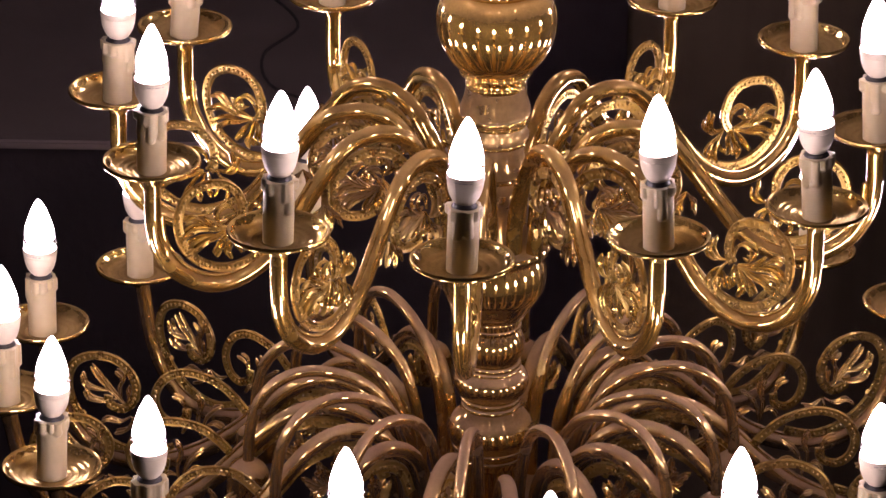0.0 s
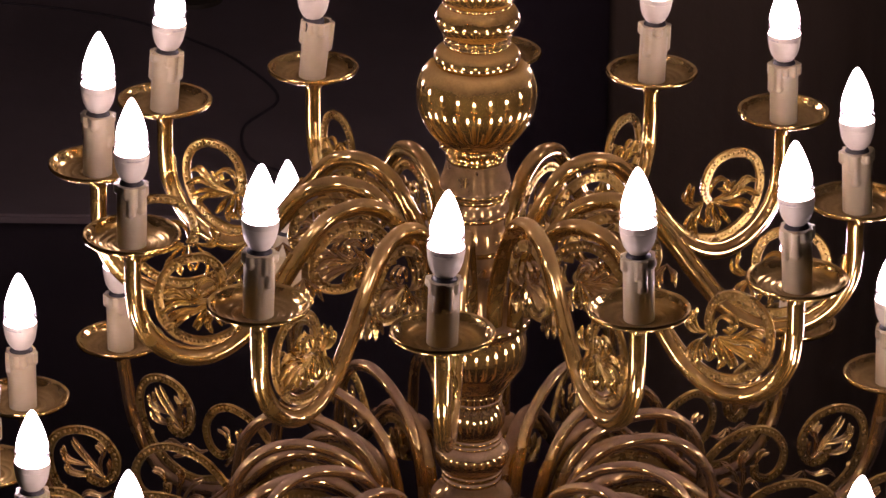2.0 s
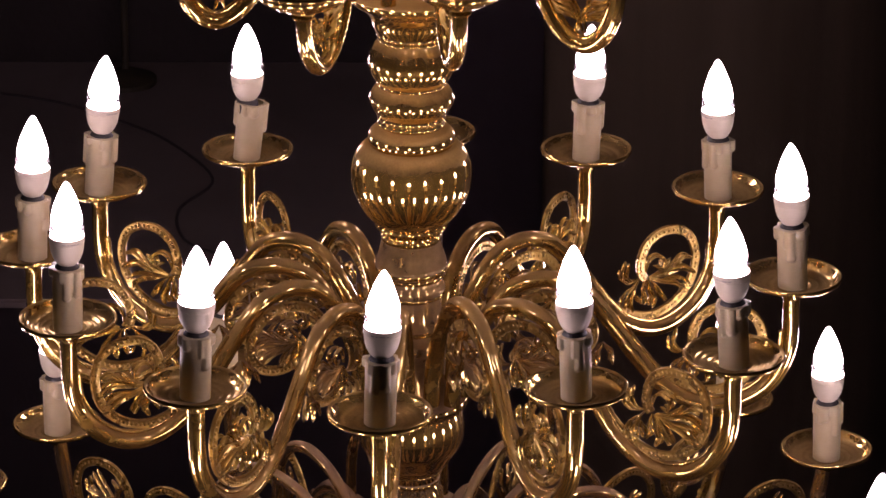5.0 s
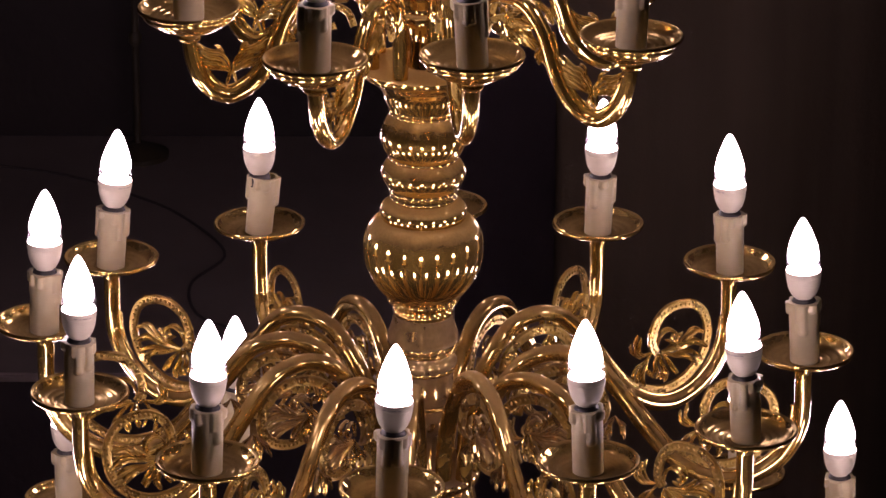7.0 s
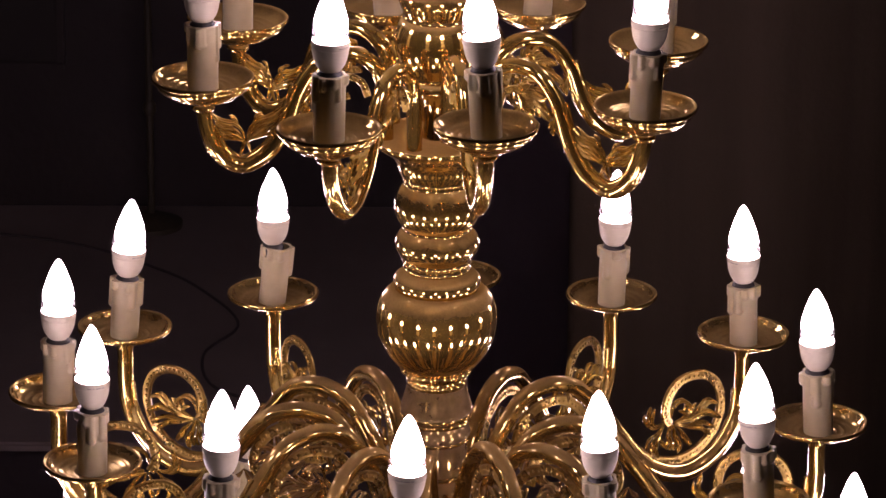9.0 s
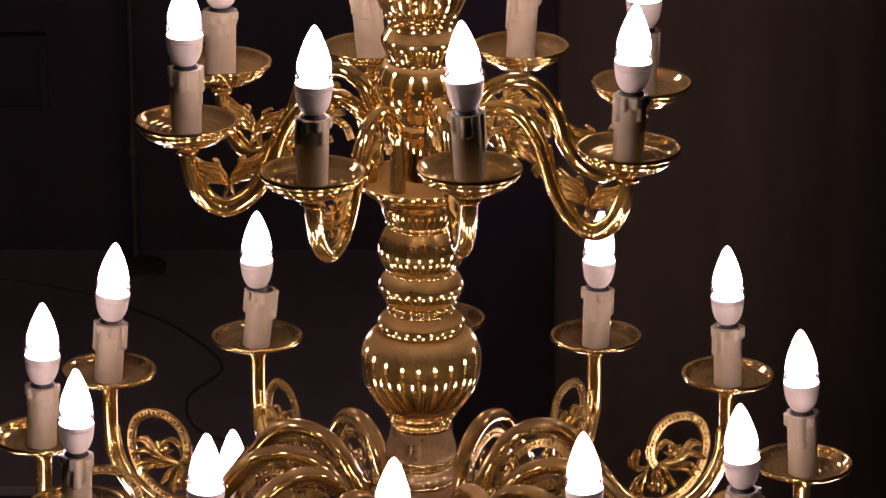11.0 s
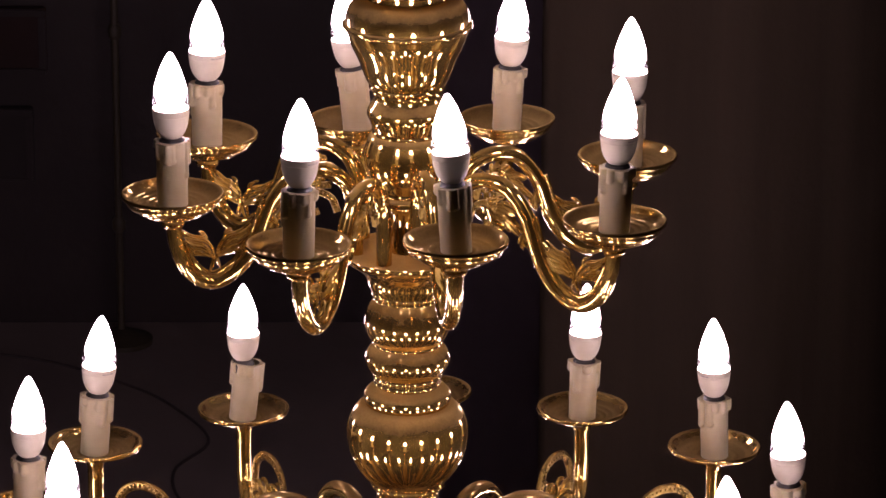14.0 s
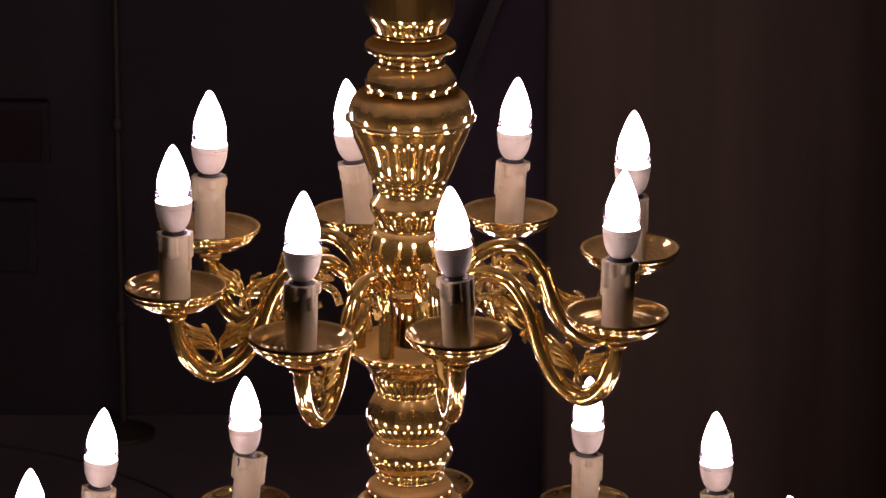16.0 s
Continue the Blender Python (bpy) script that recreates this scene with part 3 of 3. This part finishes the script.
def top_arm():
    arm = tube("arm", [(52, 144), (52, 170), (54, 200), (62, 220), (77, 232), (95, 235), (116, 229), (136, 204), (150, 166), (169, 138), (195, 125.5), (217, 139), (229, 166), (232, 195), (232, 208)], 0.0078, BRASS_TOP, (7, 13))
    fingers(arm, GILT, WING + [(1.6, [(198, 134), (195, 142), (192, 152)])])
    fingers(arm, GILT, [(w, [(190 - (x - 192) * 1.08, z + (x - 192) * 0.1) for x, z in p]) for w, p in WING] + [(1.6, [(184, 134), (187, 142), (190, 152)])])
    lobed_leaf(arm, GILT, (92, 206), [(108, 220, 3, 4), (124, 206, 5, 4.5), (130, 186, 4, 4.5), (112, 188, -3, 4)])
    lobed_leaf(arm, GILT, (136, 194), [(146, 166, 3, 3.8), (134, 172, -3, 3.4)])
    scroll_strip(arm, [(70, 190), (76, 205), (92, 212), (104, 203), (100, 190), (88, 192)], STRIP, 0.003, 0.0024, "small_scroll")
    lamp_on(arm, 232, 219, PAN_TOP, True, 9)
    return arm


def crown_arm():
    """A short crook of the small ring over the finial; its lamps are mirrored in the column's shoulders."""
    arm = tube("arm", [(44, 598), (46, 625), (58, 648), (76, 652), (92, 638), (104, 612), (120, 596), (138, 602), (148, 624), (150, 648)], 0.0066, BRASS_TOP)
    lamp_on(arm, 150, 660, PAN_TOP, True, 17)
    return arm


def low_arm():
    arm = tube("arm", [(95, -600), (98, -552), (110, -512), (135, -486), (170, -476), (205, -486), (238, -514), (270, -546), (306, -573), (345, -591), (385, -599), (420, -594), (444, -579), (461, -557), (473, -530), (479, -503), (484, -475), (488, -458)], 0.0085, BRASS_LOW, (6, 15))
    scroll_strip(arm, [(345, -576), (380, -586), (412, -580), (440, -561), (457, -533), (461, -506), (451, -485), (428, -476), (403, -482), (387, -503), (388, -524), (401, -537), (416, -532), (417, -522)], STRIP)
    scroll_strip(arm, [(262, -528), (275, -512), (291, -497), (312, -488), (334, -486), (354, -496), (365, -517), (360, -538), (346, -547), (332, -541), (330, -529)], STRIP, 0.004, 0.0024, "inner_scroll")
    scroll_strip(arm, [(122, -540), (134, -512), (156, -497), (186, -494), (216, -504), (245, -530)], STRIP, 0.0055, 0.0024, "arch_scroll")
    fingers(arm, GILT_DUSTY_SHADED, [(2.7, [(394, -537), (408, -521), (424, -503), (435, -488)]), (2.9, [(402, -528), (404, -512), (400, -500), (408, -491)]), (2.7, [(412, -516), (427, -516), (441, -512), (446, -499)]),
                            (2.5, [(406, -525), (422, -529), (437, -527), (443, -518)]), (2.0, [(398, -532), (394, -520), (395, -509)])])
    fingers(arm, GILT_DUSTY_SHADED, [(2.5, [(392, -545), (404, -552), (418, -550), (427, -557)]), (2.5, [(390, -546), (396, -560), (411, -566)]), (2.0, [(388, -545), (377, -552), (366, -549)])])
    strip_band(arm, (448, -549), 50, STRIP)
    fingers(arm, GILT_DUSTY_SHADED, [(2.7, [(314, -562), (310, -541), (300, -526), (291, -520)]), (3.1, [(316, -558), (318, -538), (314, -522), (319, -509)]), (2.4, [(312, -549), (300, -542), (289, -547)]),
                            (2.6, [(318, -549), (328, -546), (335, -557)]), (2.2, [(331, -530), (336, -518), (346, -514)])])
    lobed_leaf(arm, GILT_DUSTY_SHADED, (180, -536), [(176, -502, 4, 5), (196, -506, -4, 5), (216, -520, -4, 4.5), (156, -512, 4, 4.5), (206, -544, 4, 4)])
    lamp_on(arm, 488, -444, PAN, False, 13)
    return arm


def hoop_arm():
    """A thin crook that carries a downward bell."""
    hoop = tube("hoop_arm", [(88, -600), (90, -545), (102, -494), (122, -460), (150, -440), (188, -430), (222, -438), (245, -463), (254, -494), (256, -520), (256, -534)], 0.0062, BRASS_LOW)
    bm = bmesh.new()
    lathe(bm, smooth_profile([(-0.528, 0.0075), (-0.531, 0.012), (-0.538, 0.019), (-0.552, 0.0235), (-0.572, 0.026)]) + [(-0.572, 0.0245), (-0.552, 0.022), (-0.54, 0.017)], 32, (0.256, 0))
    part("bell_cup", bm, BRASS_LOW, hoop, "dusty brass bell cup")
    return hoop


def ring_of_arms(first, x_pan, rows):
    """rows: azimuth, radius of the pan and rise in millimetres, lean of the lamp to the east in degrees; where it differs, the lean of its sleeve."""
    for i, (azimuth, radius, rise, lean, *sleeve_lean) in enumerate(rows):
        m = pose(0, 0, rise / 1000, 0, 0, azimuth - 90)
        arm = copy_thing(first, m) if i else first
        arm.matrix_basis = m
        arm.scale = (radius / x_pan, 1, 1)
        axis = Matrix.Rotation(-radians(azimuth - 90), 4, "Z") @ Vector((0, 1, 0))
        turn = Matrix.Rotation(radians(lean), 4, axis)
        sleeve_turn = Matrix.Rotation(radians(sleeve_lean[0] if sleeve_lean else lean), 4, axis)
        spin = Matrix.Rotation(i * 2.4, 4, "Z")
        for o in arm.children:
            name = o.name.split(".")[0]
            if name in ("candle_sleeve", "lamp_cap", "lamp_dome", "lamp_core", "socket", "print"):
                o.matrix_basis = Matrix.Translation(o.location) @ (sleeve_turn if name == "candle_sleeve" else turn) @ spin


MIDDLE = [  # azimuth, radius, rise, lean
    (-151.4, 373.2, -6.6, 0.5, 6.0),
    (-121.9, 390.5, 0.8, 4.2),
    (-94.1, 388.0, -0.6, 1.8),
    (-64.1, 373.8, 2.6, 1.0),
    (-32.8, 376.5, -1.9, 1.6),
    (-4.4, 376.5, -1.7, 1.6),
    (24.7, 371.9, 8.1, -2.0),
    (54.3, 384.9, -8.4, -3.2),
    (85.1, 386.8, -5.6, -2.7),
    (119.5, 372.5, 5.6, -1.7),
    (150.2, 384, -8, 1.5),
    (176.9, 382, -6, 0),
]
TOP = [  # azimuth, radius, rise, lean
    (-166.6, 228.0, -6.3, -5.3),
    (-123.7, 244.9, 4.2, 0.6),
    (-78.5, 233.9, -0.7, -0.1),
    (-26.0, 232.8, 1.4, 1.2),
    (11.3, 230.6, 11.5, -3.4),
    (57.9, 234.7, -2.4, 1.9),
    (108.8, 233.6, 0.7, 0.7),
    (153.5, 230.7, -0.6, 3.0),
]
LOW = [  # azimuth, radius, rise, lean
    (-179, 485, 0, 0),
    (-153.8, 480, 0, 0),
    (-124.6, 474, -6, 0),
    (-101.3, 489.4, 3.8, -0.1),
    (-82.7, 506, 0, 0),
    (-62.6, 492.1, -1.2, 1.6),
    (-42.5, 484.9, -0.2, 0.0),
    (-16.1, 483.4, 3.1, 0.0),
    (6.3, 515, -14, 0),
    (28.6, 492.6, -6.3, 0.0),
    (47, 510, 0, 0),
    (69.5, 500, 0, 0),
    (91, 514, 0, 0),
    (111.6, 484.5, 6.5, -1.3),
    (132.5, 482, 0, 0),
    (160.5, 485, -10, 0),
]
ring_of_arms(middle_arm(), 385, MIDDLE)
ring_of_arms(top_arm(), 232, TOP)
ring_of_arms(low_arm(), 488, LOW)
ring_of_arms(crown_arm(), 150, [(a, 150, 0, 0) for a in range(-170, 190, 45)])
ring_of_arms(hoop_arm(), 252, [(a, 252, 0, 0) for a in (-7, 20, 45, 66, 88, 106, 126, 149, 172, -165, -145, -124, -102, -80, -59, -35)])
